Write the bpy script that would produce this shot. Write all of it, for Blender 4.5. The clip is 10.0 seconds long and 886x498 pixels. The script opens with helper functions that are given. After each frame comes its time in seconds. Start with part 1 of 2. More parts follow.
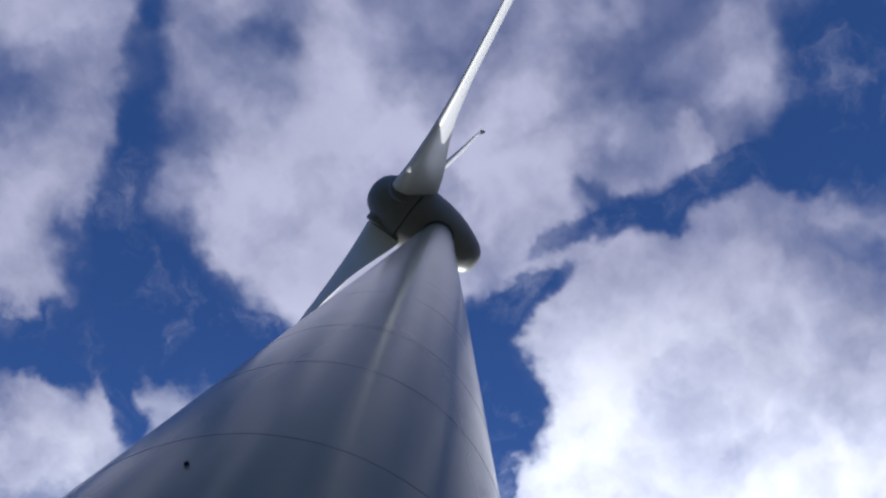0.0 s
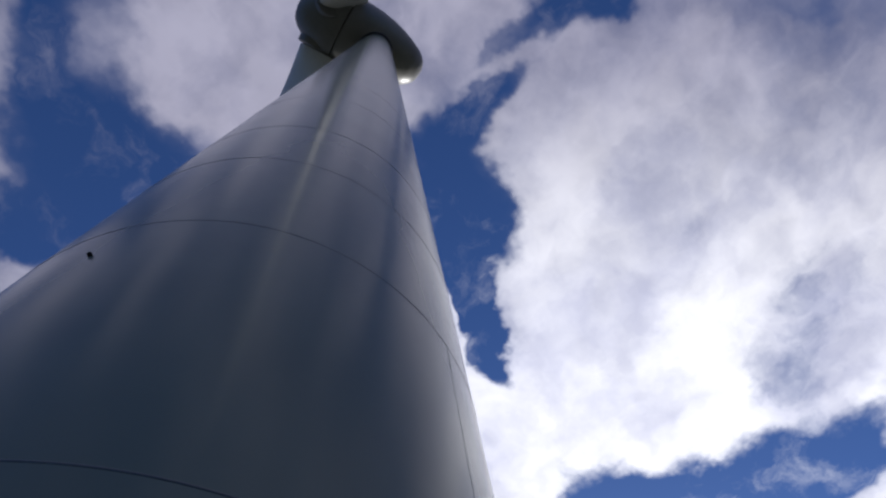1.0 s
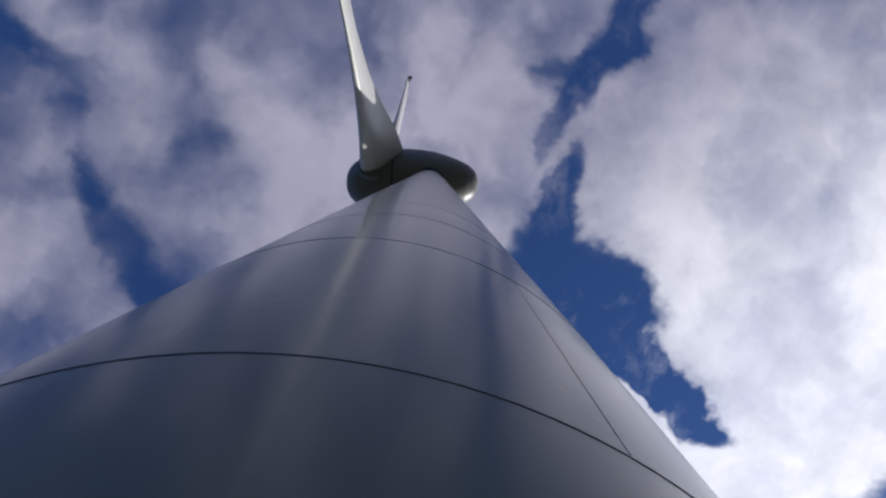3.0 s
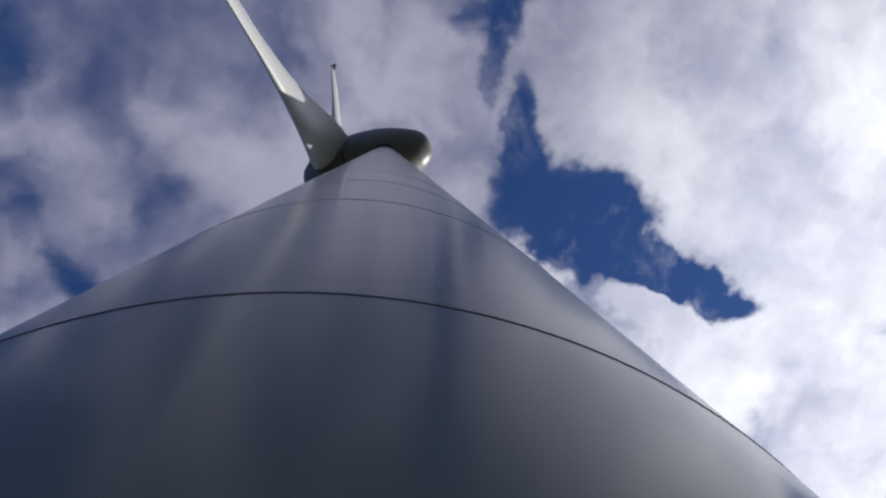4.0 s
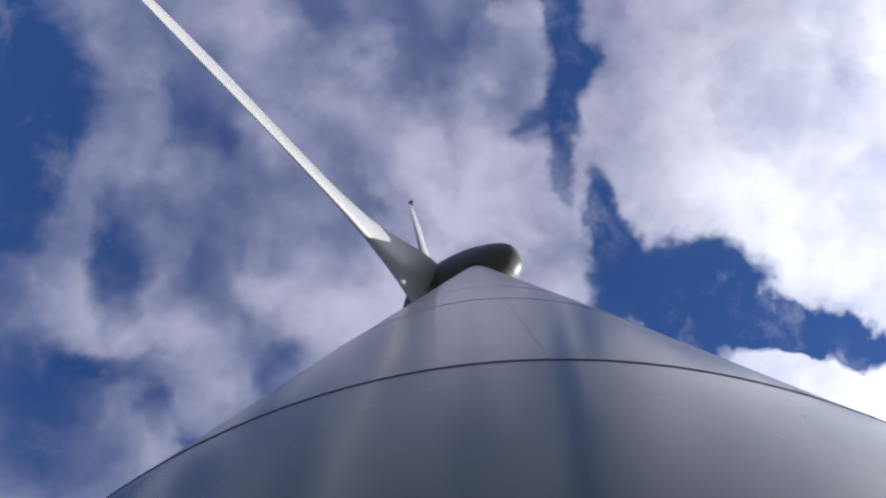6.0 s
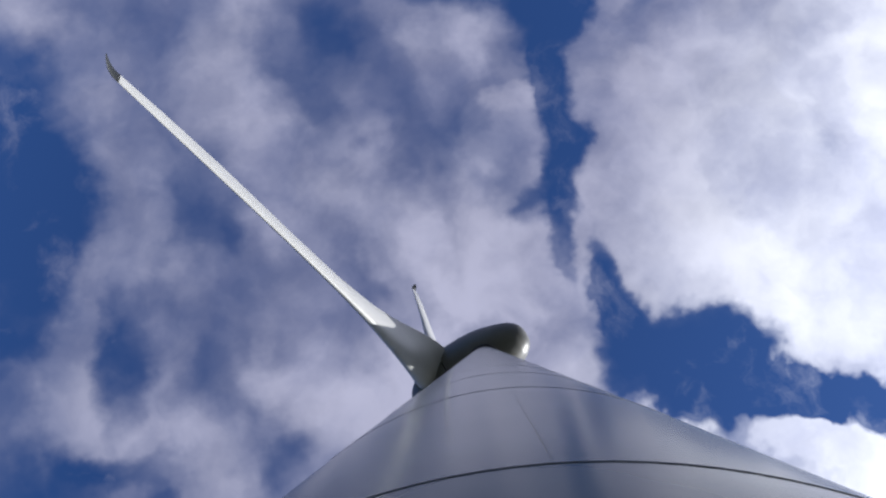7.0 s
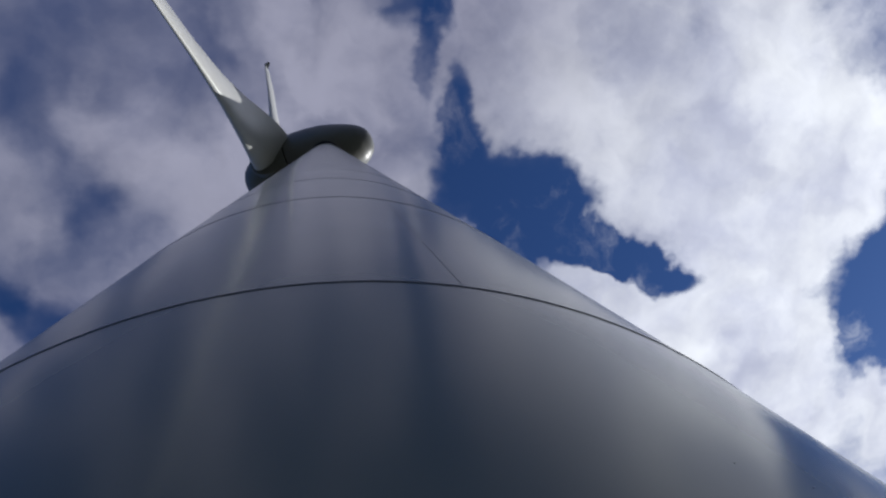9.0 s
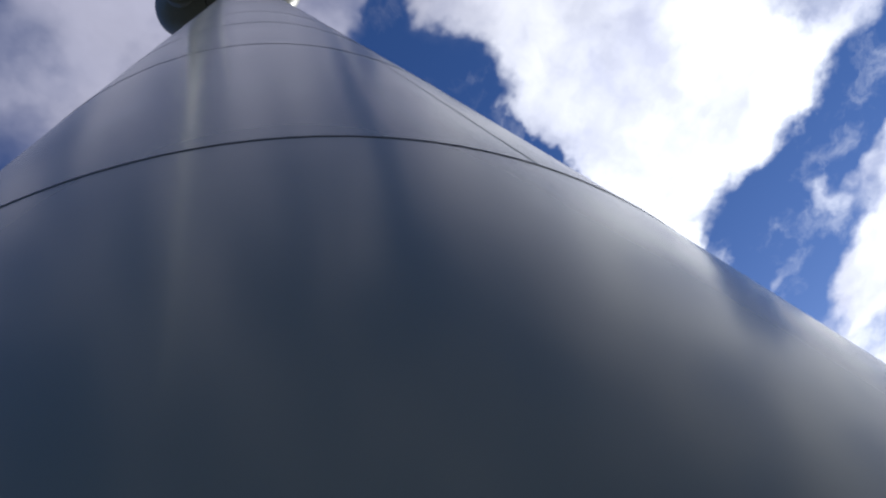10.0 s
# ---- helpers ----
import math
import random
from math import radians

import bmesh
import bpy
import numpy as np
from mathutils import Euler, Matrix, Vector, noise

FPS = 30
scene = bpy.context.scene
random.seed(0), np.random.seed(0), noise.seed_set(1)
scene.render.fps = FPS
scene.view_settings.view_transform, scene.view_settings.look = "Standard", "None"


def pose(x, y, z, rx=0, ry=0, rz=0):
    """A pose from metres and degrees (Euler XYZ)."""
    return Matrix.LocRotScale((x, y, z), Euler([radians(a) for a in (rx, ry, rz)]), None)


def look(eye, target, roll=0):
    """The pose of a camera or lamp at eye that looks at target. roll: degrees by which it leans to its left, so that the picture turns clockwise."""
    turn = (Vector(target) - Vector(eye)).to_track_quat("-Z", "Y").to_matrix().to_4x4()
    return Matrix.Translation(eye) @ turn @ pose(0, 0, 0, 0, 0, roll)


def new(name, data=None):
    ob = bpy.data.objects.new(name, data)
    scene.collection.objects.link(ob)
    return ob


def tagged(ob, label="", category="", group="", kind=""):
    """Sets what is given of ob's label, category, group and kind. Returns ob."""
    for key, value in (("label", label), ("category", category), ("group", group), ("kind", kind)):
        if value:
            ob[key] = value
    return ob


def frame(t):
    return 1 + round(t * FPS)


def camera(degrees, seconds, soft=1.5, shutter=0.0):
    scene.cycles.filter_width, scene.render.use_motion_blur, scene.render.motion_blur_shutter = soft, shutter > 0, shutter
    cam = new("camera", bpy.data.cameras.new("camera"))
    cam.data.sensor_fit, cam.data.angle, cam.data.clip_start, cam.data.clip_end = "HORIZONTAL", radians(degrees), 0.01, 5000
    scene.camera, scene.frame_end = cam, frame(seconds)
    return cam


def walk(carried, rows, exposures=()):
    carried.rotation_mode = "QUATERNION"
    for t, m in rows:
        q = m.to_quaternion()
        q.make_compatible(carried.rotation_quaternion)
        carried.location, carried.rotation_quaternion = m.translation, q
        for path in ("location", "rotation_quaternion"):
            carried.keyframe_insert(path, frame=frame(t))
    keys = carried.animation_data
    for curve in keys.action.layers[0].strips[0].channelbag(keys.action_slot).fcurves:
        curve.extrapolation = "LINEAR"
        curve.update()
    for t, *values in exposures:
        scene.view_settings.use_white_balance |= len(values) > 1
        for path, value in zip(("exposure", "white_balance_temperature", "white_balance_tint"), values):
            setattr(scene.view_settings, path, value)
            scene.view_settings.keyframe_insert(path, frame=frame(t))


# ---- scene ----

cam = camera(62.66, 10.0, soft=2.3)
# seconds, x, y, z, then the turn in degrees
PATH = [
    (0.0, -2.690, -3.048, 1.431, 174.82, -1.22, -62.89),
    (0.2, -2.607, -3.083, 1.434, 172.50, -0.71, -63.18),
    (0.5, -2.413, -3.142, 1.439, 169.82, -1.52, -59.15),
    (0.7, -2.294, -3.184, 1.441, 167.21, 0.05, -56.27),
    (1.0, -2.058, -3.189, 1.435, 160.72, 3.52, -55.11),
    (1.2, -1.919, -3.117, 1.436, 160.04, 2.64, -58.51),
    (1.5, -1.628, -2.917, 1.484, 162.71, 1.19, -48.80),
    (1.7, -1.463, -2.832, 1.532, 160.32, 0.76, -50.99),
    (2.0, -1.299, -2.777, 1.660, 164.07, 1.54, -43.67),
    (2.2, -1.205, -2.787, 1.680, 167.45, 0.17, -36.04),
    (2.5, -1.025, -2.726, 1.707, 169.93, 0.30, -29.81),
    (2.7, -0.890, -2.660, 1.658, 172.23, 0.35, -28.50),
    (3.8, -0.086, -2.557, 1.684, 170.52, 2.38, -11.92),
    (4.0, -0.021, -2.527, 1.692, 170.28, 4.25, -7.11),
    (4.2, 0.004, -2.472, 1.702, 167.59, 5.61, -1.78),
    (4.5, -0.015, -2.449, 1.723, 172.81, 2.30, 2.46),
    (4.7, -0.025, -2.426, 1.733, 175.21, 0.57, 3.64),
    (5.0, -0.000, -2.375, 1.737, 173.34, 1.56, 3.01),
    (5.2, 0.001, -2.358, 1.734, 173.36, 1.55, 3.69),
    (5.5, -0.001, -2.356, 1.713, 174.78, -0.04, 2.35),
    (5.7, -0.000, -2.357, 1.703, 175.85, -2.37, 4.46),
    (6.0, 0.026, -2.387, 1.683, 179.73, -2.46, 6.24),
    (6.2, 0.040, -2.399, 1.675, 181.19, -2.53, 6.54),
    (7.3, 0.069, -2.452, 1.660, 186.65, -3.04, 11.59),
    (7.5, 0.087, -2.452, 1.678, 185.39, 1.37, 13.03),
    (7.7, 0.122, -2.418, 1.677, 181.50, 5.38, 12.94),
    (8.0, 0.131, -2.365, 1.649, 172.79, 6.65, 4.65),
    (8.2, 0.093, -2.345, 1.613, 170.07, 3.87, -4.26),
    (8.5, 0.052, -2.353, 1.575, 169.07, 6.03, -7.00),
    (8.7, -0.055, -2.406, 1.562, 173.79, 5.98, -7.28),
    (9.0, -0.234, -2.524, 1.508, 170.00, 9.09, -4.25),
    (9.2, -0.352, -2.562, 1.494, 165.13, 7.81, -4.07),
    (9.5, -0.508, -2.547, 1.500, 161.10, 8.68, -10.22),
    (9.7, -0.635, -2.517, 1.471, 160.63, 11.01, -11.92),
    (10.0, -0.755, -2.436, 1.526, 158.05, 14.34, -15.24),
]
# seconds, stops, white balance: kelvin and tint
EXPOSURES = [
    (0.0, 0.08, 6040, 9.5), (0.5, -0.02, 6190, 10), (1.0, -0.25, 6390, 11), (1.5, -0.4, 6390, 11), (2.0, -0.42, 6340, 11), (2.7, -0.35, 6340, 10.5),
    (3.8, -0.38, 6390, 10), (4.5, -0.35, 6340, 10.5), (5.0, -0.14, 6290, 10.5), (5.5, -0.06, 6240, 10), (6.0, 0.06, 6230, 10), (7.3, -0.1, 6140, 9),
    (7.5, -0.25, 6190, 8.5), (8.0, -0.55, 6240, 8), (8.5, -0.4, 6240, 8), (9.0, -0.56, 6240, 8), (9.2, -0.55, 6240, 8), (9.5, -0.2, 6290, 8), (10.0, -0.02, 6290, 8),
]
walk(cam, [(r[0], pose(*r[1:])) for r in PATH], EXPOSURES)

# ---- sun and sky ----
SUN_AZ, SUN_EL = 21.0, 20.0      # degrees; azimuth counted from +x towards +y
SUN_DIR = Vector((math.cos(radians(SUN_AZ)) * math.cos(radians(SUN_EL)),
                  math.sin(radians(SUN_AZ)) * math.cos(radians(SUN_EL)), math.sin(radians(SUN_EL))))
sun = new("sun", bpy.data.lights.new("sun", "SUN"))
sun.data.energy, sun.data.angle, sun.data.color = 5.0, radians(0.55), (1.0, 0.965, 0.92)
sun.matrix_world = look(SUN_DIR * 100, (0, 0, 0))

world = bpy.data.worlds.new("sky")
scene.world = world
world.use_nodes = True
wt = world.node_tree
wt.nodes.clear()


class Nodes:
    """Short forms for wiring a node tree."""

    def __init__(self, tree):
        self.tree = tree

    def add(self, kind, **props):
        n = self.tree.nodes.new(kind)
        for key, value in props.items():
            setattr(n, key, value)
        return n

    def link(self, a, b):
        self.tree.links.new(a, b)

    def feed(self, socket, value):
        if isinstance(value, bpy.types.NodeSocket):
            self.link(value, socket)
        else:
            socket.default_value = value

    def math(self, op, a, b=0.0, clamp=False):
        n = self.add("ShaderNodeMath", operation=op, use_clamp=clamp)
        self.feed(n.inputs[0], a)
        self.feed(n.inputs[1], b)
        return n.outputs[0]

    def vec(self, op, a, b=(0, 0, 0)):
        n = self.add("ShaderNodeVectorMath", operation=op)
        self.feed(n.inputs[0], a)
        self.feed(n.inputs[1], b)
        return n.outputs["Value"] if op in ("LENGTH", "DOT_PRODUCT") else n.outputs[0]

    def scaled(self, a, k):
        n = self.add("ShaderNodeVectorMath", operation="SCALE")
        self.feed(n.inputs[0], a)
        self.feed(n.inputs["Scale"], k)
        return n.outputs[0]

    def ramp(self, value, lo, hi, to_lo=0.0, to_hi=1.0, smooth=True):
        n = self.add("ShaderNodeMapRange", interpolation_type="SMOOTHSTEP" if smooth else "LINEAR")
        for k, v in (("Value", value), ("From Min", lo), ("From Max", hi), ("To Min", to_lo), ("To Max", to_hi)):
            self.feed(n.inputs[k], v)
        return n.outputs[0]

    def noise(self, vector, scale, detail=4.0, rough=0.55, out="Fac", distortion=0.0):
        n = self.add("ShaderNodeTexNoise")
        self.feed(n.inputs["Vector"], vector)
        n.inputs["Scale"].default_value = scale
        n.inputs["Detail"].default_value = detail
        n.inputs["Roughness"].default_value = rough
        n.inputs["Distortion"].default_value = distortion
        return n.outputs[out]

    def mix(self, fac, a, b, blend="MIX"):
        n = self.add("ShaderNodeMix", data_type="RGBA", blend_type=blend)
        self.feed(n.inputs[0], fac)
        self.feed(n.inputs[6], a)
        self.feed(n.inputs[7], b)
        return n.outputs[2]


w = Nodes(wt)
direction = w.add("ShaderNodeTexCoord").outputs["Generated"]
sep = w.add("ShaderNodeSeparateXYZ")
w.link(direction, sep.inputs[0])
height = w.math("MAXIMUM", sep.outputs[2], 0.1)
flat = w.add("ShaderNodeCombineXYZ")
w.link(w.math("DIVIDE", sep.outputs[0], height), flat.inputs[0])
w.link(w.math("DIVIDE", sep.outputs[1], height), flat.inputs[1])
# the cloud layer lies on a level sheet overhead; its outlines are frayed at three scales
firm = w.ramp(w.vec("DOT_PRODUCT", flat.outputs[0], (0.8, 0.6, 0)), -0.25, 0.38)
fray = w.scaled(w.vec("SUBTRACT", w.noise(flat.outputs[0], 7.0, 4.5, 0.52, "Color"), (0.5, 0.5, 0.5)), w.ramp(firm, 0.0, 1.0, 0.16, 0.16))
wisp = w.scaled(w.vec("SUBTRACT", w.noise(flat.outputs[0], 19.0, 3.5, 0.55, "Color"), (0.5, 0.5, 0.5)), w.ramp(firm, 0.0, 1.0, 0.035, 0.048))
sheet = w.vec("ADD", w.vec("ADD", flat.outputs[0], fray), wisp)

# open gaps in the cloud layer: centre x, y, half length, half width, turn in degrees, depth
GAPS = [
    (0.195, -0.006, 0.065, 0.034, -80, 1.0), (0.262, 0.082, 0.11, 0.066, 20, 1.1), (0.45, 0.168, 0.115, 0.031, 16, 1.1),
    (0.147, -0.20, 0.088, 0.034, 88, 0.95), (0.099, -0.151, 0.035, 0.030, 0, 0.5), (0.113, -0.509, 0.143, 0.085, 23, 1.0),
    (0.189, -0.384, 0.07, 0.030, 118, 0.8), (0.33, -0.62, 0.20, 0.10, -35, 0.9), (-0.02, 0.42, 0.18, 0.085, -39, 1.1),
    (-0.21, 0.41, 0.11, 0.045, 40, 0.65), (-0.335, 0.315, 0.11, 0.038, 48, 0.50), (-0.08, 0.64, 0.13, 0.05, 128, 0.7),
    (0.135, -0.09, 0.06, 0.020, 78, 0.6), (0.16, -0.31, 0.09, 0.032, 90, 0.7), (0.067, 0.554, 0.075, 0.026, 30, 0.6),
]
THIN = [
    (-0.266, 0.157, 0.10, 0.060, 168, 0.52), (-0.605, -0.32, 0.17, 0.08, -92, 0.75), (-0.502, -0.03, 0.08, 0.036, 100, 0.55),
    (-0.525, 0.117, 0.075, 0.028, 8, 0.45), (-0.20, -0.44, 0.11, 0.07, 13, 0.35), (0.028, -0.246, 0.06, 0.055, 0, 0.35),
    (-0.36, -0.22, 0.09, 0.06, 110, 0.42), (0.97, 0.00, 0.28, 0.08, -75, 1.0), (0.92, 0.24, 0.14, 0.09, -142, 0.9),
    (-0.463, 0.193, 0.04, 0.03, 99, 0.4), (1.15, 0.25, 0.20, 0.12, 60, 0.6), (-0.35, 0.07, 0.09, 0.06, 60, 0.30),
    (-0.33, 0.64, 0.12, 0.05, 120, 0.40), (-0.185, -0.329, 0.05, 0.04, 0, 0.28), (0.06, -0.175, 0.05, 0.03, 0, 0.25),
]
SLITS = [(0.255, 0.145, 0.065, 0.034, -152, 0.75), (0.319, -0.443, 0.05, 0.025, 126, 0.4), (-0.632, -0.095, 0.056, 0.045, 94, 0.3),
         (-0.385, 0.251, 0.045, 0.036, 104, 0.35)]
# thick heads of cloud
HEADS = [
    (0.61, 0.02, 0.22, 0.13, 10, 0.5), (0.05, 0.17, 0.16, 0.20, 60, 0.35), (0.40, 0.21, 0.045, 0.03, 45, 0.8),
    (0.34, -0.20, 0.16, 0.12, -40, 0.5), (0.10, -0.315, 0.030, 0.02, -24, 0.6),
    (0.62, 0.30, 0.17, 0.09, 30, 0.5), (0.138, -0.085, 0.06, 0.045, 20, 0.10), (0.39, 0.175, 0.03, 0.018, 30, 0.5),
    (0.47, 0.20, 0.03, 0.02, 10, 0.5), (0.73, -0.27, 0.10, 0.07, 45, 0.14), (-0.53, 0.24, 0.10, 0.06, 156, 0.45),
    (0.97, 0.095, 0.085, 0.045, 66, 0.68), (0.975, 0.257, 0.065, 0.024, 75, 0.7), (1.18, 0.24, 0.13, 0.08, 70, 0.8),
]


def patches(rows):
    total = None
    for x, y, a, b, turn, depth in rows:
        m = w.add("ShaderNodeMapping", vector_type="TEXTURE")
        w.link(sheet, m.inputs["Vector"])
        m.inputs["Location"].default_value = (x, y, 0)
        m.inputs["Rotation"].default_value = (0, 0, radians(turn))
        m.inputs["Scale"].default_value = (a, b, 1)
        drop = w.ramp(w.vec("LENGTH", m.outputs[0]), 1.5, 0.45, 0.0, depth)
        total = drop if total is None else w.math("ADD", total, drop)
    return total


billow = w.noise(sheet, 4.5, 5.0, 0.50)
mist = w.noise(sheet, 4.5, 3.0, 0.45)
billow = w.math("ADD", w.math("MULTIPLY", billow, w.ramp(firm, 0.0, 1.0, 0.35, 1.0)), w.math("MULTIPLY", mist, w.ramp(firm, 0.0, 1.0, 0.65, 0.0)))
fine = w.noise(flat.outputs[0], 20.0, 4.0, 0.5)
density = w.math("ADD", w.math("MULTIPLY", w.math("SUBTRACT", billow, 0.5), 2.2), 0.62)
density = w.math("ADD", density, w.math("MULTIPLY", w.math("SUBTRACT", fine, 0.5), w.ramp(firm, 0.0, 1.0, 0.04, 0.12)))
density = w.math("SUBTRACT", density, w.math("ADD", patches(GAPS), patches(THIN + SLITS)))
density = w.math("ADD", density, patches(HEADS))
# the layer thins out to the far west
density = w.math("SUBTRACT", density, w.ramp(w.vec("DOT_PRODUCT", flat.outputs[0], (-1, 0, 0)), 0.25, 0.75, 0.0, 0.62))
# veils to the west, firmer edges to the east
cover = w.math("ADD", w.math("MULTIPLY", w.ramp(density, 0.04, 0.74), firm),
               w.math("MULTIPLY", w.ramp(density, -0.33, 0.98), w.math("SUBTRACT", 1.0, firm)))
veil = w.math("MULTIPLY", w.ramp(w.noise(sheet, 8.5, 5.0, 0.6), 0.50, 0.78), 0.34)
cover = w.math("MAXIMUM", cover, veil)

nishita = w.add("ShaderNodeTexSky", sky_type="NISHITA", sun_disc=False)
nishita.sun_elevation, nishita.sun_rotation = radians(SUN_EL), radians(90 - SUN_AZ)
nishita.altitude, nishita.air_density, nishita.dust_density, nishita.ozone_density = 300, 1.0, 0.9, 2.5
# forward scattering: cloud is whiter towards the sun
toward = w.vec("DOT_PRODUCT", w.vec("NORMALIZE", direction), tuple(SUN_DIR))
glow = w.ramp(toward, 0.41, 0.83)
shade = w.ramp(w.math("ADD", w.math("MULTIPLY", w.noise(sheet, 4.2, 5.0, 0.5), 0.85), w.math("MULTIPLY", fine, 0.15)), 0.32, 0.70)
shade = w.math("ADD", shade, patches([(-0.02, 0.22, 0.26, 0.20, 100, 0.55)]), True)
grey = w.mix(shade, (1.72, 1.88, 3.2, 1), (4.8, 4.72, 6.05, 1))
white = w.mix(shade, (8.0, 8.2, 10.2, 1), (14.4, 14.5, 15.2, 1))
# added dimming of low, mostly unseen cloud, to shade the tower and nacelle
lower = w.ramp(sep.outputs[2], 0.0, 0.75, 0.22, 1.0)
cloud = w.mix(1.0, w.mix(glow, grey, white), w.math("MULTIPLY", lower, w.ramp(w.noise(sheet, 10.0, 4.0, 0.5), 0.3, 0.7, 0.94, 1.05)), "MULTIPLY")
blue = w.mix(1.0, nishita.outputs[0], (0.50, 0.72, 1.20, 1), "MULTIPLY")
backing = w.add("ShaderNodeBackground")
backing.inputs["Strength"].default_value = 0.1
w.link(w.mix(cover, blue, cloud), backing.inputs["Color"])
w.link(backing.outputs[0], w.add("ShaderNodeOutputWorld").inputs[0])


# ---- materials ----
def material(name):
    m = bpy.data.materials.new(name)
    m.use_nodes = True
    n = Nodes(m.node_tree)
    return m, n, m.node_tree.nodes["Principled BSDF"]


def painted_steel():
    m, n, p = material("painted_steel")
    at = n.add("ShaderNodeTexCoord").outputs["Object"]
    long = n.add("ShaderNodeMapping")
    n.link(at, long.inputs["Vector"])
    long.inputs["Scale"].default_value = (1, 1, 0.06)
    streak = n.noise(long.outputs[0], 2.2, 3.0, 0.5)
    cloudy = n.noise(at, 1.3, 4.0, 0.5)
    tone = n.math("ADD", n.math("MULTIPLY", streak, 0.35), n.math("MULTIPLY", cloudy, 0.65))
    n.link(n.mix(n.ramp(tone, 0.3, 0.7), (0.158, 0.184, 0.150, 1), (0.178, 0.207, 0.169, 1)), p.inputs["Base Color"])
    n.link(n.ramp(cloudy, 0.3, 0.7, 0.24, 0.27), p.inputs["Roughness"])
    p.inputs["Coat Weight"].default_value, p.inputs["Coat Roughness"].default_value, p.inputs["Coat IOR"].default_value = 0.48, 0.145, 1.31
    p.inputs["IOR"].default_value = 1.27
    return m


def fibreglass(name, dark, light, rough):
    m, n, p = material(name)
    at = n.add("ShaderNodeTexCoord").outputs["Object"]
    tone = n.math("ADD", n.math("MULTIPLY", n.noise(at, 0.8, 5.0, 0.6), 0.6), n.math("MULTIPLY", n.noise(at, 9.0, 4.0, 0.6), 0.4))
    n.link(n.mix(n.ramp(tone, 0.3, 0.7), dark, light), p.inputs["Base Color"])
    n.link(n.ramp(n.noise(at, 14.0, 4.0, 0.6), 0.3, 0.7, rough, rough + 0.06), p.inputs["Roughness"])
    return m


def plain_metal(name, colour, rough, metal=0.0):
    m, n, p = material(name)
    at = n.add("ShaderNodeTexCoord").outputs["Object"]
    grime = n.noise(at, 25.0, 5.0, 0.6)
    n.link(n.mix(n.ramp(grime, 0.3, 0.7), tuple(c * 0.75 for c in colour) + (1,), tuple(colour) + (1,)), p.inputs["Base Color"])
    p.inputs["Roughness"].default_value, p.inputs["Metallic"].default_value = rough, metal
    return m


def meadow():
    m, n, p = material("meadow")
    at = n.add("ShaderNodeTexCoord").outputs["Object"]
    tone = n.math("ADD", n.math("MULTIPLY", n.noise(at, 0.35, 6.0, 0.6), 0.5), n.math("MULTIPLY", n.noise(at, 18.0, 6.0, 0.7), 0.5))
    n.link(n.mix(n.ramp(tone, 0.3, 0.7), (0.024, 0.028, 0.018, 1), (0.052, 0.056, 0.040, 1)), p.inputs["Base Color"])
    p.inputs["Roughness"].default_value = 0.9
    bump = n.add("ShaderNodeBump")
    bump.inputs["Strength"].default_value, bump.inputs["Distance"].default_value = 0.6, 0.04
    n.link(n.noise(at, 30.0, 5.0, 0.7), bump.inputs["Height"])
    n.link(bump.outputs[0], p.inputs["Normal"])
    return m


STEEL = painted_steel()
# pale gelcoat darkened: shade on nacelle, spinner and collars is put into the colour
SHELL = fibreglass("nacelle_gelcoat_shaded", (0.155, 0.155, 0.148, 1), (0.20, 0.20, 0.19, 1), 0.38)
BLADE = fibreglass("blade_gelcoat", (0.61, 0.61, 0.60, 1), (0.69, 0.69, 0.675, 1), 0.34)
JOINT = plain_metal("joint_sealant", (0.085, 0.095, 0.095), 0.34)
WELD = plain_metal("painted_weld", (0.15, 0.175, 0.15), 0.22)
DARK = plain_metal("dark_rubber", (0.02, 0.02, 0.022), 0.75)
TIP = plain_metal("weathered_aluminium", (0.045, 0.05, 0.05), 0.5, 0.3)
GRASS = meadow()


# ---- building helpers ----
def part(name, bm, mat, parent, label="", smooth=True):
    mesh = bpy.data.meshes.new(name)
    bmesh.ops.recalc_face_normals(bm, faces=bm.faces)
    bm.to_mesh(mesh)
    bm.free()
    mesh.materials.append(mat)
    if smooth:
        for poly in mesh.polygons:
            poly.use_smooth = True
        mesh.set_sharp_from_angle(angle=radians(25))
    ob = new(name, mesh)
    ob.parent = parent
    if label:
        ob["label"] = label
    return ob


def empty(name, m, parent=None):
    ob = new(name)
    ob.empty_display_size = 0.3
    ob.parent = parent
    ob.matrix_basis = m
    return ob


def spun(profile, seg=96, cap=False):
    """A body turned about z from (radius, height) pairs."""
    bm = bmesh.new()
    rings = []
    for r, z in profile:
        rings.append([bm.verts.new((r * math.cos(2 * math.pi * k / seg), r * math.sin(2 * math.pi * k / seg), z)) for k in range(seg)])
    for a, b in zip(rings, rings[1:]):
        for k in range(seg):
            bm.faces.new((a[k], a[(k + 1) % seg], b[(k + 1) % seg], b[k]))
    if cap:
        bm.faces.new(rings[0][::-1])
        bm.faces.new(rings[-1])
    return bm


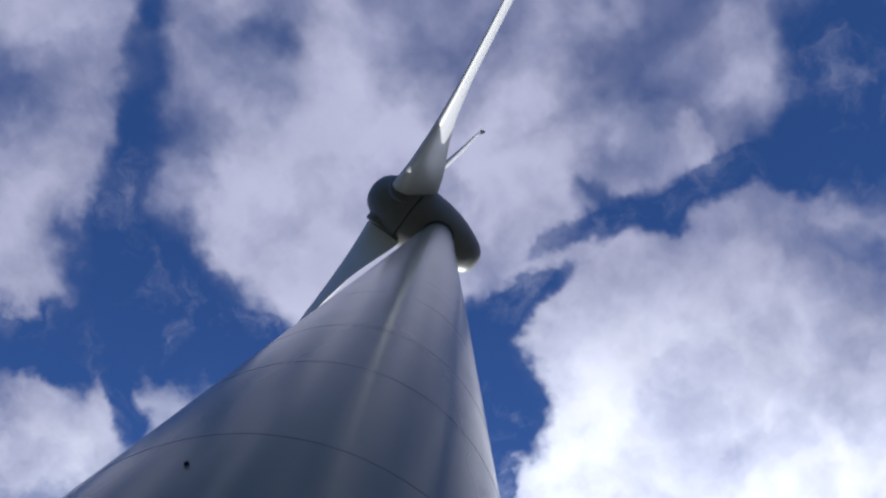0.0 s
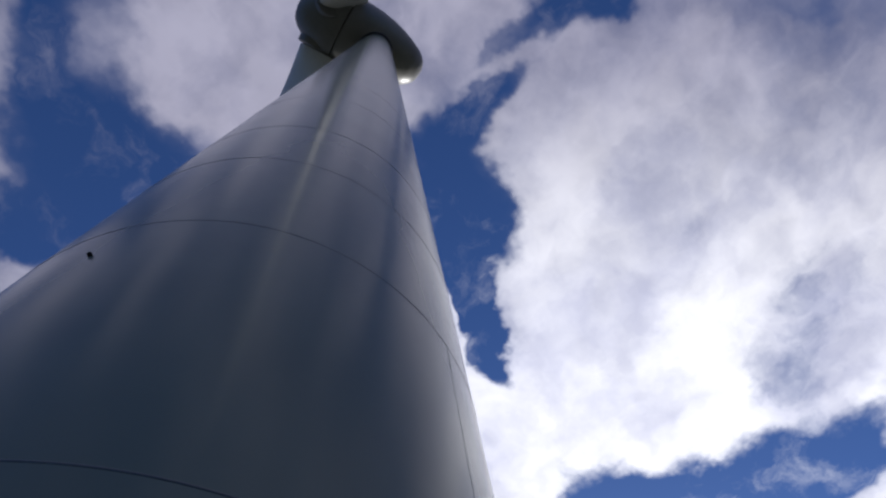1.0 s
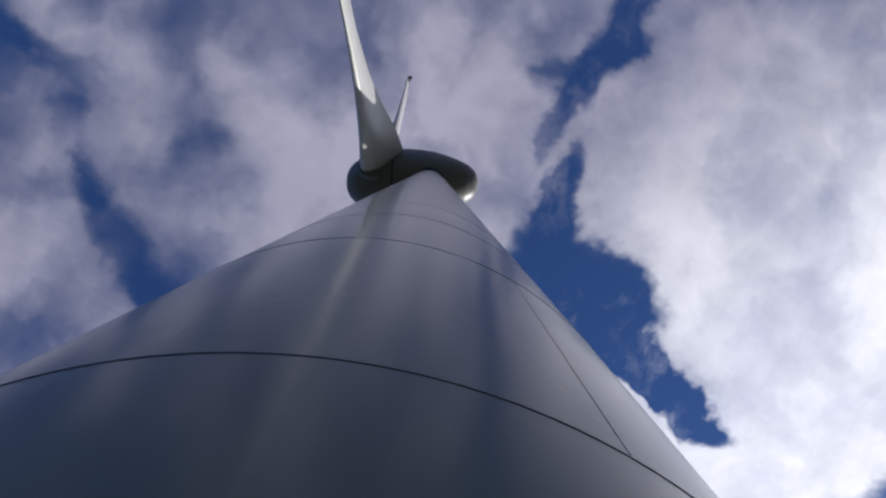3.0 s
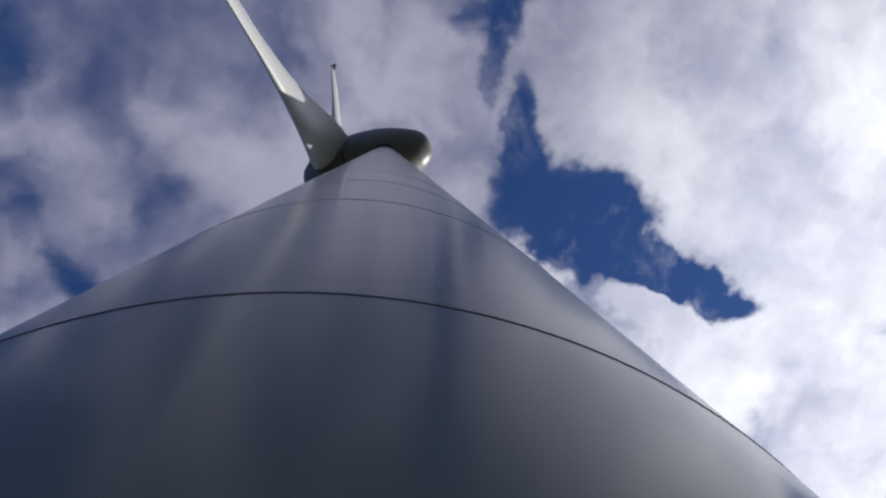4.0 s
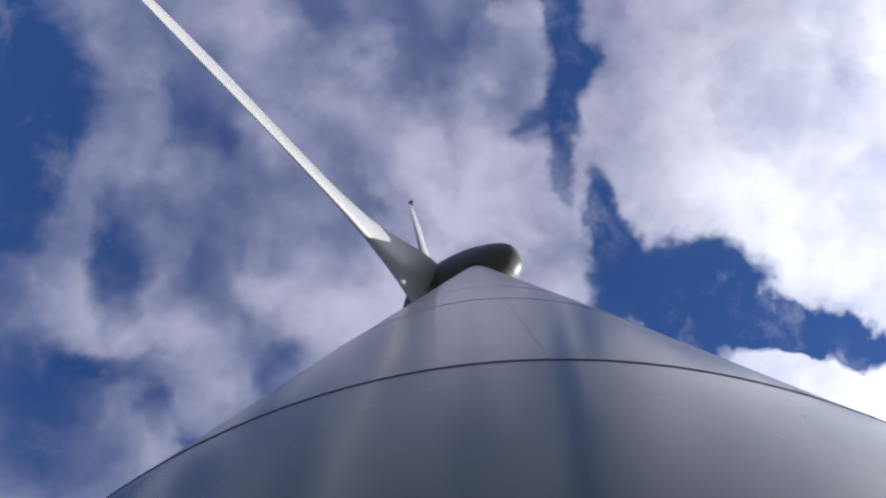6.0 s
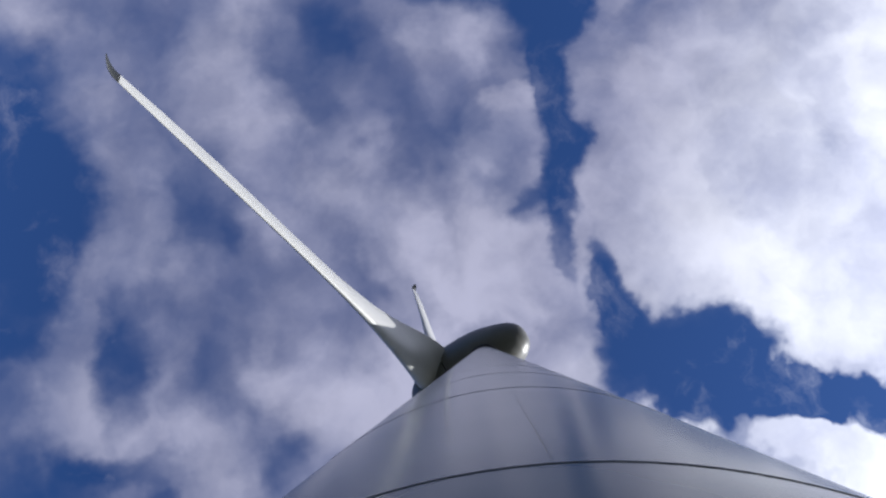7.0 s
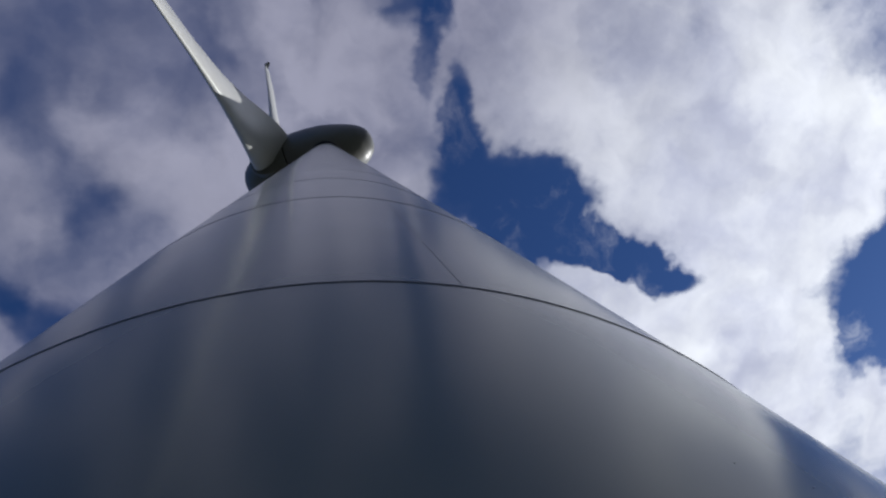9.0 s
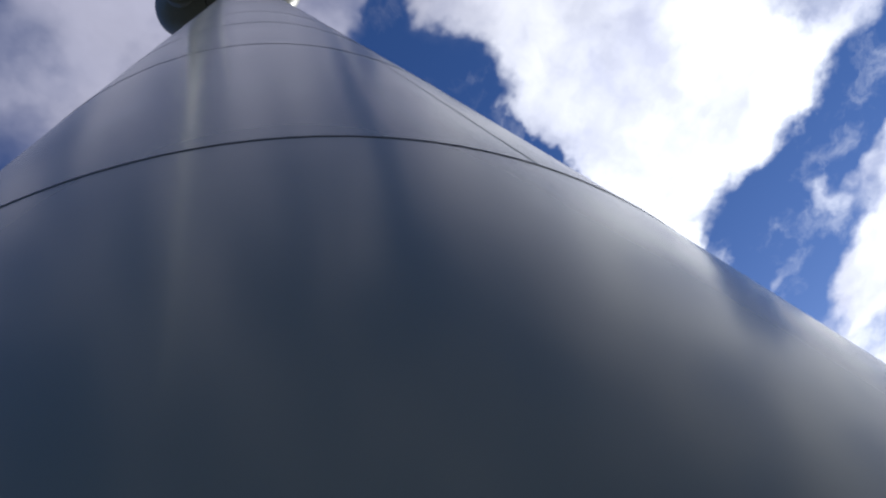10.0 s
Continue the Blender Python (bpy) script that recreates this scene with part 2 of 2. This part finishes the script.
# ---- ground ----
bm = bmesh.new()
steps = [0.0, 4, 10, 30, 100, 400, 1500, 4500]
prev = None
for r in steps:
    ring = [bm.verts.new((0, 0, 0))] if r == 0 else [bm.verts.new((r * math.cos(k * math.pi / 32), r * math.sin(k * math.pi / 32), 0)) for k in range(64)]
    if prev and len(prev) == 1:
        for k in range(64):
            bm.faces.new((prev[0], ring[k], ring[(k + 1) % 64]))
    elif prev:
        for k in range(64):
            bm.faces.new((prev[k], ring[k], ring[(k + 1) % 64], prev[(k + 1) % 64]))
    prev = ring
ground = part("ground", bm, GRASS, None, smooth=False)
tagged(ground, "short dark green grass round the tower foot", "ground", kind="structure")

# ---- wind turbine ----
TOP = 52.09
PROFILE = [(0.0, 2.10), (3.52, 2.09), (6.35, 2.04), (TOP, 1.04)]


def radius(z):
    return float(np.interp(z, [p[0] for p in PROFILE], [p[1] for p in PROFILE]))


turbine = empty("wind_turbine", pose(0, 0, 0))
tagged(turbine, "tall pale grey wind turbine on a tapered steel tower", "wind turbine")

# tower: rolled steel cans, a narrow dark joint between each two
JOINTS = [0.0, 3.52, 6.35, 8.63, 10.75, 14.2, 17.25, 21.8, 28.6, 35.2, 43.6, TOP]
GAP = 0.006
cans = []
for low, high in zip(JOINTS, JOINTS[1:]):
    a = low + (GAP / 2 if low else 0)
    b = high - (GAP / 2 if high < TOP else 0)
    zs = [a + (b - a) * k / 6 for k in range(7)]
    profile = [(radius(a) - 0.012, a), (radius(a) - 0.0015, a + 0.0005)] + [(radius(z), z) for z in (a + 0.003, a + 0.006, a + 0.03)]
    profile += [(radius(z), z) for z in zs[1:-1]] + [(radius(z), z) for z in (b - 0.03, b - 0.006, b - 0.003)]
    profile += [(radius(b) - 0.0015, b - 0.0005), (radius(b) - 0.012, b)]
    can = part("tower_section", spun(profile, 160), STEEL, turbine)
    cans.append(can)
    if high < TOP:
        k = 1.0 if high < 5 else 0.7
        bead = [(-0.010, -0.012), (0.0012, -0.007), (0.0028, -0.003), (0.0030, 0.0), (0.0026, 0.003), (0.0010, 0.007), (-0.010, 0.012)]
        part("joint", spun([(radius(high) + out * k, high + rise * k) for out, rise in bead], 160), JOINT, can, "thin dark ring joint")


def on_tower(az, z, out=0.0):
    r = radius(z) + out
    return Vector((r * math.cos(az), r * math.sin(az), z))


# upright weld on the second can
bm = bmesh.new()
SEAM_AZ = -1.482
rows_ = []
for k in range(13):
    z = 3.525 + (6.345 - 3.525) * k / 12
    rows_.append([bm.verts.new(on_tower(SEAM_AZ + off / 2.05, z, out)) for off, out in ((-0.0045, -0.001), (-0.0025, 0.0014), (0.0025, 0.0014), (0.0045, -0.001))])
for a, b in zip(rows_, rows_[1:]):
    for k in range(3):
        bm.faces.new((a[k], a[k + 1], b[k + 1], b[k]))
part("weld_seam", bm, WELD, cans[1], "thin upright weld line")


def stud(az, z, size, parent, name, label):
    bm = bmesh.new()
    bmesh.ops.create_cone(bm, cap_ends=True, segments=12, radius1=size, radius2=size * 0.8, depth=0.03)
    bmesh.ops.bevel(bm, geom=[e for e in bm.edges], offset=size * 0.12, segments=1, affect="EDGES")
    place = on_tower(az, z, 0.008)
    m = Matrix.Translation(place) @ Vector((math.cos(az), math.sin(az), 0)).to_track_quat("Z", "Y").to_matrix().to_4x4()
    bmesh.ops.transform(bm, matrix=m, verts=bm.verts)
    return part(name, bm, DARK, parent, label)


stud(3.52, 5.77, 0.018, cans[1], "plug", "small black plug in the steel")


def chip(az, z, length, tall, lean, seed):
    """A flake of missing paint with an uneven rim."""
    rnd = random.Random(seed)
    bm = bmesh.new()
    ring = []
    for k in range(10):
        a = 2 * math.pi * k / 10
        f = 0.75 + 0.5 * rnd.random()
        u, v = length * f * math.cos(a), tall * f * math.sin(a)
        ring.append((u * math.cos(lean) - v * math.sin(lean), u * math.sin(lean) + v * math.cos(lean)))
    top = [bm.verts.new(on_tower(az + u / 2.09, z + v, 0.0012)) for u, v in ring]
    low = [bm.verts.new(on_tower(az + u / 2.09, z + v, -0.003)) for u, v in ring]
    bm.faces.new(top)
    bm.faces.new(low[::-1])
    for k in range(10):
        bm.faces.new((low[k], low[(k + 1) % 10], top[(k + 1) % 10], top[k]))
    part("paint_chip", bm, WELD if length < 0.002 else JOINT, cans[0], "small dark chip in the paint")


for n_, (az, z, length, tall, lean) in enumerate(((-1.275, 3.08, 0.0014, 0.0012, 0.3), (-1.374, 2.466, 0.0018, 0.0007, 0.5), (-1.315, 2.44, 0.0028, 0.0008, 0.6), (-1.304, 2.55, 0.0014, 0.0006, 0.6))):
    chip(az, z, length, tall, lean, n_)

# ---- nacelle ----
AZ = 2.697
HUB_OUT, TILT, AXIS = 3.70, 3.3, TOP + 1.95
axis_pose = Matrix.Translation((0, 0, AXIS)) @ pose(0, 0, 0, 0, 0, math.degrees(AZ)) @ pose(0, 0, 0, 0, 90 - TILT, 0)


def along(bm):
    bmesh.ops.transform(bm, matrix=axis_pose, verts=bm.verts)
    return bm


# the profile runs from the tail to the rotor: (radius, distance along the axis)
BODY = [(1.24, -2.86), (1.29, -2.82), (1.46, -2.50), (1.72, -1.95), (2.00, -1.18), (2.24, -0.31), (2.38, 0.66), (2.43, 1.53), (2.43, 2.10), (2.40, 2.38), (2.28, 2.42)]
nacelle = part("nacelle", along(spun(BODY, 72)), SHELL, turbine, "smooth egg-shaped housing, pale grey darkened for shade")
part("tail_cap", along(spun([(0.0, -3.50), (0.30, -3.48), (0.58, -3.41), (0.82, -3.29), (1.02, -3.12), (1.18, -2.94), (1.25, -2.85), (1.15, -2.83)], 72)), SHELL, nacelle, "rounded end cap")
# air outlets low on both flanks of the tail
for turn_about in (150, 210):
    bm = bmesh.new()
    bmesh.ops.create_cube(bm, size=1.0, matrix=Matrix.Diagonal((0.06, 0.50, 0.62, 1)))
    bmesh.ops.bevel(bm, geom=bm.edges[:], offset=0.015, segments=2, affect="EDGES")
    bmesh.ops.transform(bm, matrix=axis_pose @ pose(0, 0, 0, 0, 0, turn_about) @ pose(1.42, 0, -2.50, 0, 24, 0), verts=bm.verts)
    part("air_outlet", bm, DARK, nacelle, "dark air outlet")
part("yaw_collar", spun([(1.05, TOP - 0.66), (1.15, TOP - 0.64), (1.19, TOP - 0.5), (1.19, TOP + 0.2), (1.0, TOP + 0.22)], 72), DARK, nacelle, "dark ring between tower and housing")
SPIN = [(2.27, 2.45), (2.37, 2.50), (2.36, 2.9), (2.24, 3.5), (2.02, 4.2), (1.72, 4.85), (1.40, 5.35), (1.08, 5.66), (0.70, 5.84), (0.35, 5.92), (0.0, 5.94)]
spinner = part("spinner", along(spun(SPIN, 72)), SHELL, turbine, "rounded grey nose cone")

# ---- blades ----
PHASE = 71.0


def foil(chord, thick, blunt):
    """Points of a section: x towards the leading edge, y across."""
    pts = []
    for k in range(64):
        a = 2 * math.pi * k / 64
        x = 0.5 * math.cos(a)
        c = 0.5 - x
        t = 5 * (0.2969 * math.sqrt(max(c, 0)) - 0.126 * c - 0.3516 * c * c + 0.2843 * c ** 3 - 0.1015 * c ** 4)
        t = t * (1 - blunt) + blunt * math.sqrt(max(0.25 - x * x, 0))
        y = math.copysign(t * thick, math.sin(a)) if abs(math.sin(a)) > 1e-6 else 0.0
        pts.append(((x + 0.20 * (1 - blunt) * -1 + 0.0) * chord, y * chord))
    return pts


STATIONS = [  # distance, chord, thickness ratio, roundness, twist
    (2.24, 3.30, 0.38, 0.10, 58), (2.8, 3.32, 0.34, 0.08, 52), (3.4, 3.29, 0.31, 0.05, 46),
    (4.6, 3.18, 0.30, 0.03, 34), (6.3, 2.88, 0.31, 0.03, 22), (9.0, 2.32, 0.30, 0.0, 12), (13.0, 1.78, 0.25, 0.0, 5.5), (18.0, 1.52, 0.20, 0.0, 4.5),
    (24.0, 1.24, 0.16, 0.0, 8.5), (28.0, 0.84, 0.15, 0.0, 12.5), (30.2, 0.60, 0.15, 0.0, 14.5),
]


def loft(stations, bend=None):
    bm = bmesh.new()
    rings = []
    for r, chord, thick, blunt, twist in stations:
        b = radians(twist)
        ring = []
        for x, y in foil(chord, thick, blunt):
            # local: x along the blade, y against the turning, z along the rotor axis
            ring.append(bm.verts.new((r, -(x * math.cos(b) - y * math.sin(b)), x * math.sin(b) + y * math.cos(b) + (bend(r) if bend else 0.0))))
        rings.append(ring)
    for a, b in zip(rings, rings[1:]):
        for k in range(len(a)):
            bm.faces.new((a[k], a[(k + 1) % len(a)], b[(k + 1) % len(b)], b[k]))
    bm.faces.new(rings[0])
    bm.faces.new(rings[-1])
    return bm


def smooth_stations(rows, n):
    src = np.array(rows)
    r = np.linspace(src[0, 0], src[-1, 0], n)
    cols = []
    for k in range(1, 5):
        v = np.interp(r, src[:, 0], src[:, k])
        for _ in range(60):
            v[1:-1] = 0.25 * v[:-2] + 0.5 * v[1:-1] + 0.25 * v[2:]
        cols.append(v)
    return [(float(r[i]), *[float(c[i]) for c in cols]) for i in range(n)]


side = Vector((-math.sin(AZ), math.cos(AZ), 0))
ahead = Vector((math.cos(AZ) * math.cos(radians(TILT)), math.sin(AZ) * math.cos(radians(TILT)), math.sin(radians(TILT))))
up = ahead.cross(side)
hub = Vector((0, 0, AXIS)) + ahead * HUB_OUT
for k in range(3):
    th = radians(PHASE + 120 * k)
    out = side * math.cos(th) + up * math.sin(th)
    turn = up * math.cos(th) - side * math.sin(th)
    m = Matrix((out, turn, ahead)).transposed().to_4x4()
    m.translation = hub
    bm = loft(smooth_stations(STATIONS, 400), lambda r: 0.0007 * r * r)
    bmesh.ops.transform(bm, matrix=m, verts=bm.verts)
    blade = part("blade", bm, BLADE, turbine, "long white tapered twisted blade")
    bm = loft([(30.2, 0.62, 0.15, 0, 16), (30.5, 0.60, 0.15, 0, 16), (30.9, 0.52, 0.15, 0, 16), (31.2, 0.36, 0.15, 0, 16), (31.35, 0.17, 0.15, 0, 16)], lambda r: 0.0007 * r * r - 0.5 * max(0, r - 30.4) ** 2)
    bmesh.ops.transform(bm, matrix=m, verts=bm.verts)
    part("tip", bm, TIP, blade, "dark curved metal tip")
    bm = spun([(1.20, 1.3), (1.22, 1.95), (1.20, 2.12), (1.12, 2.16), (0.62, 2.20), (0.60, 2.30)], 40)
    bmesh.ops.transform(bm, matrix=m @ pose(0, 0, 0, 0, 90, 0), verts=bm.verts)
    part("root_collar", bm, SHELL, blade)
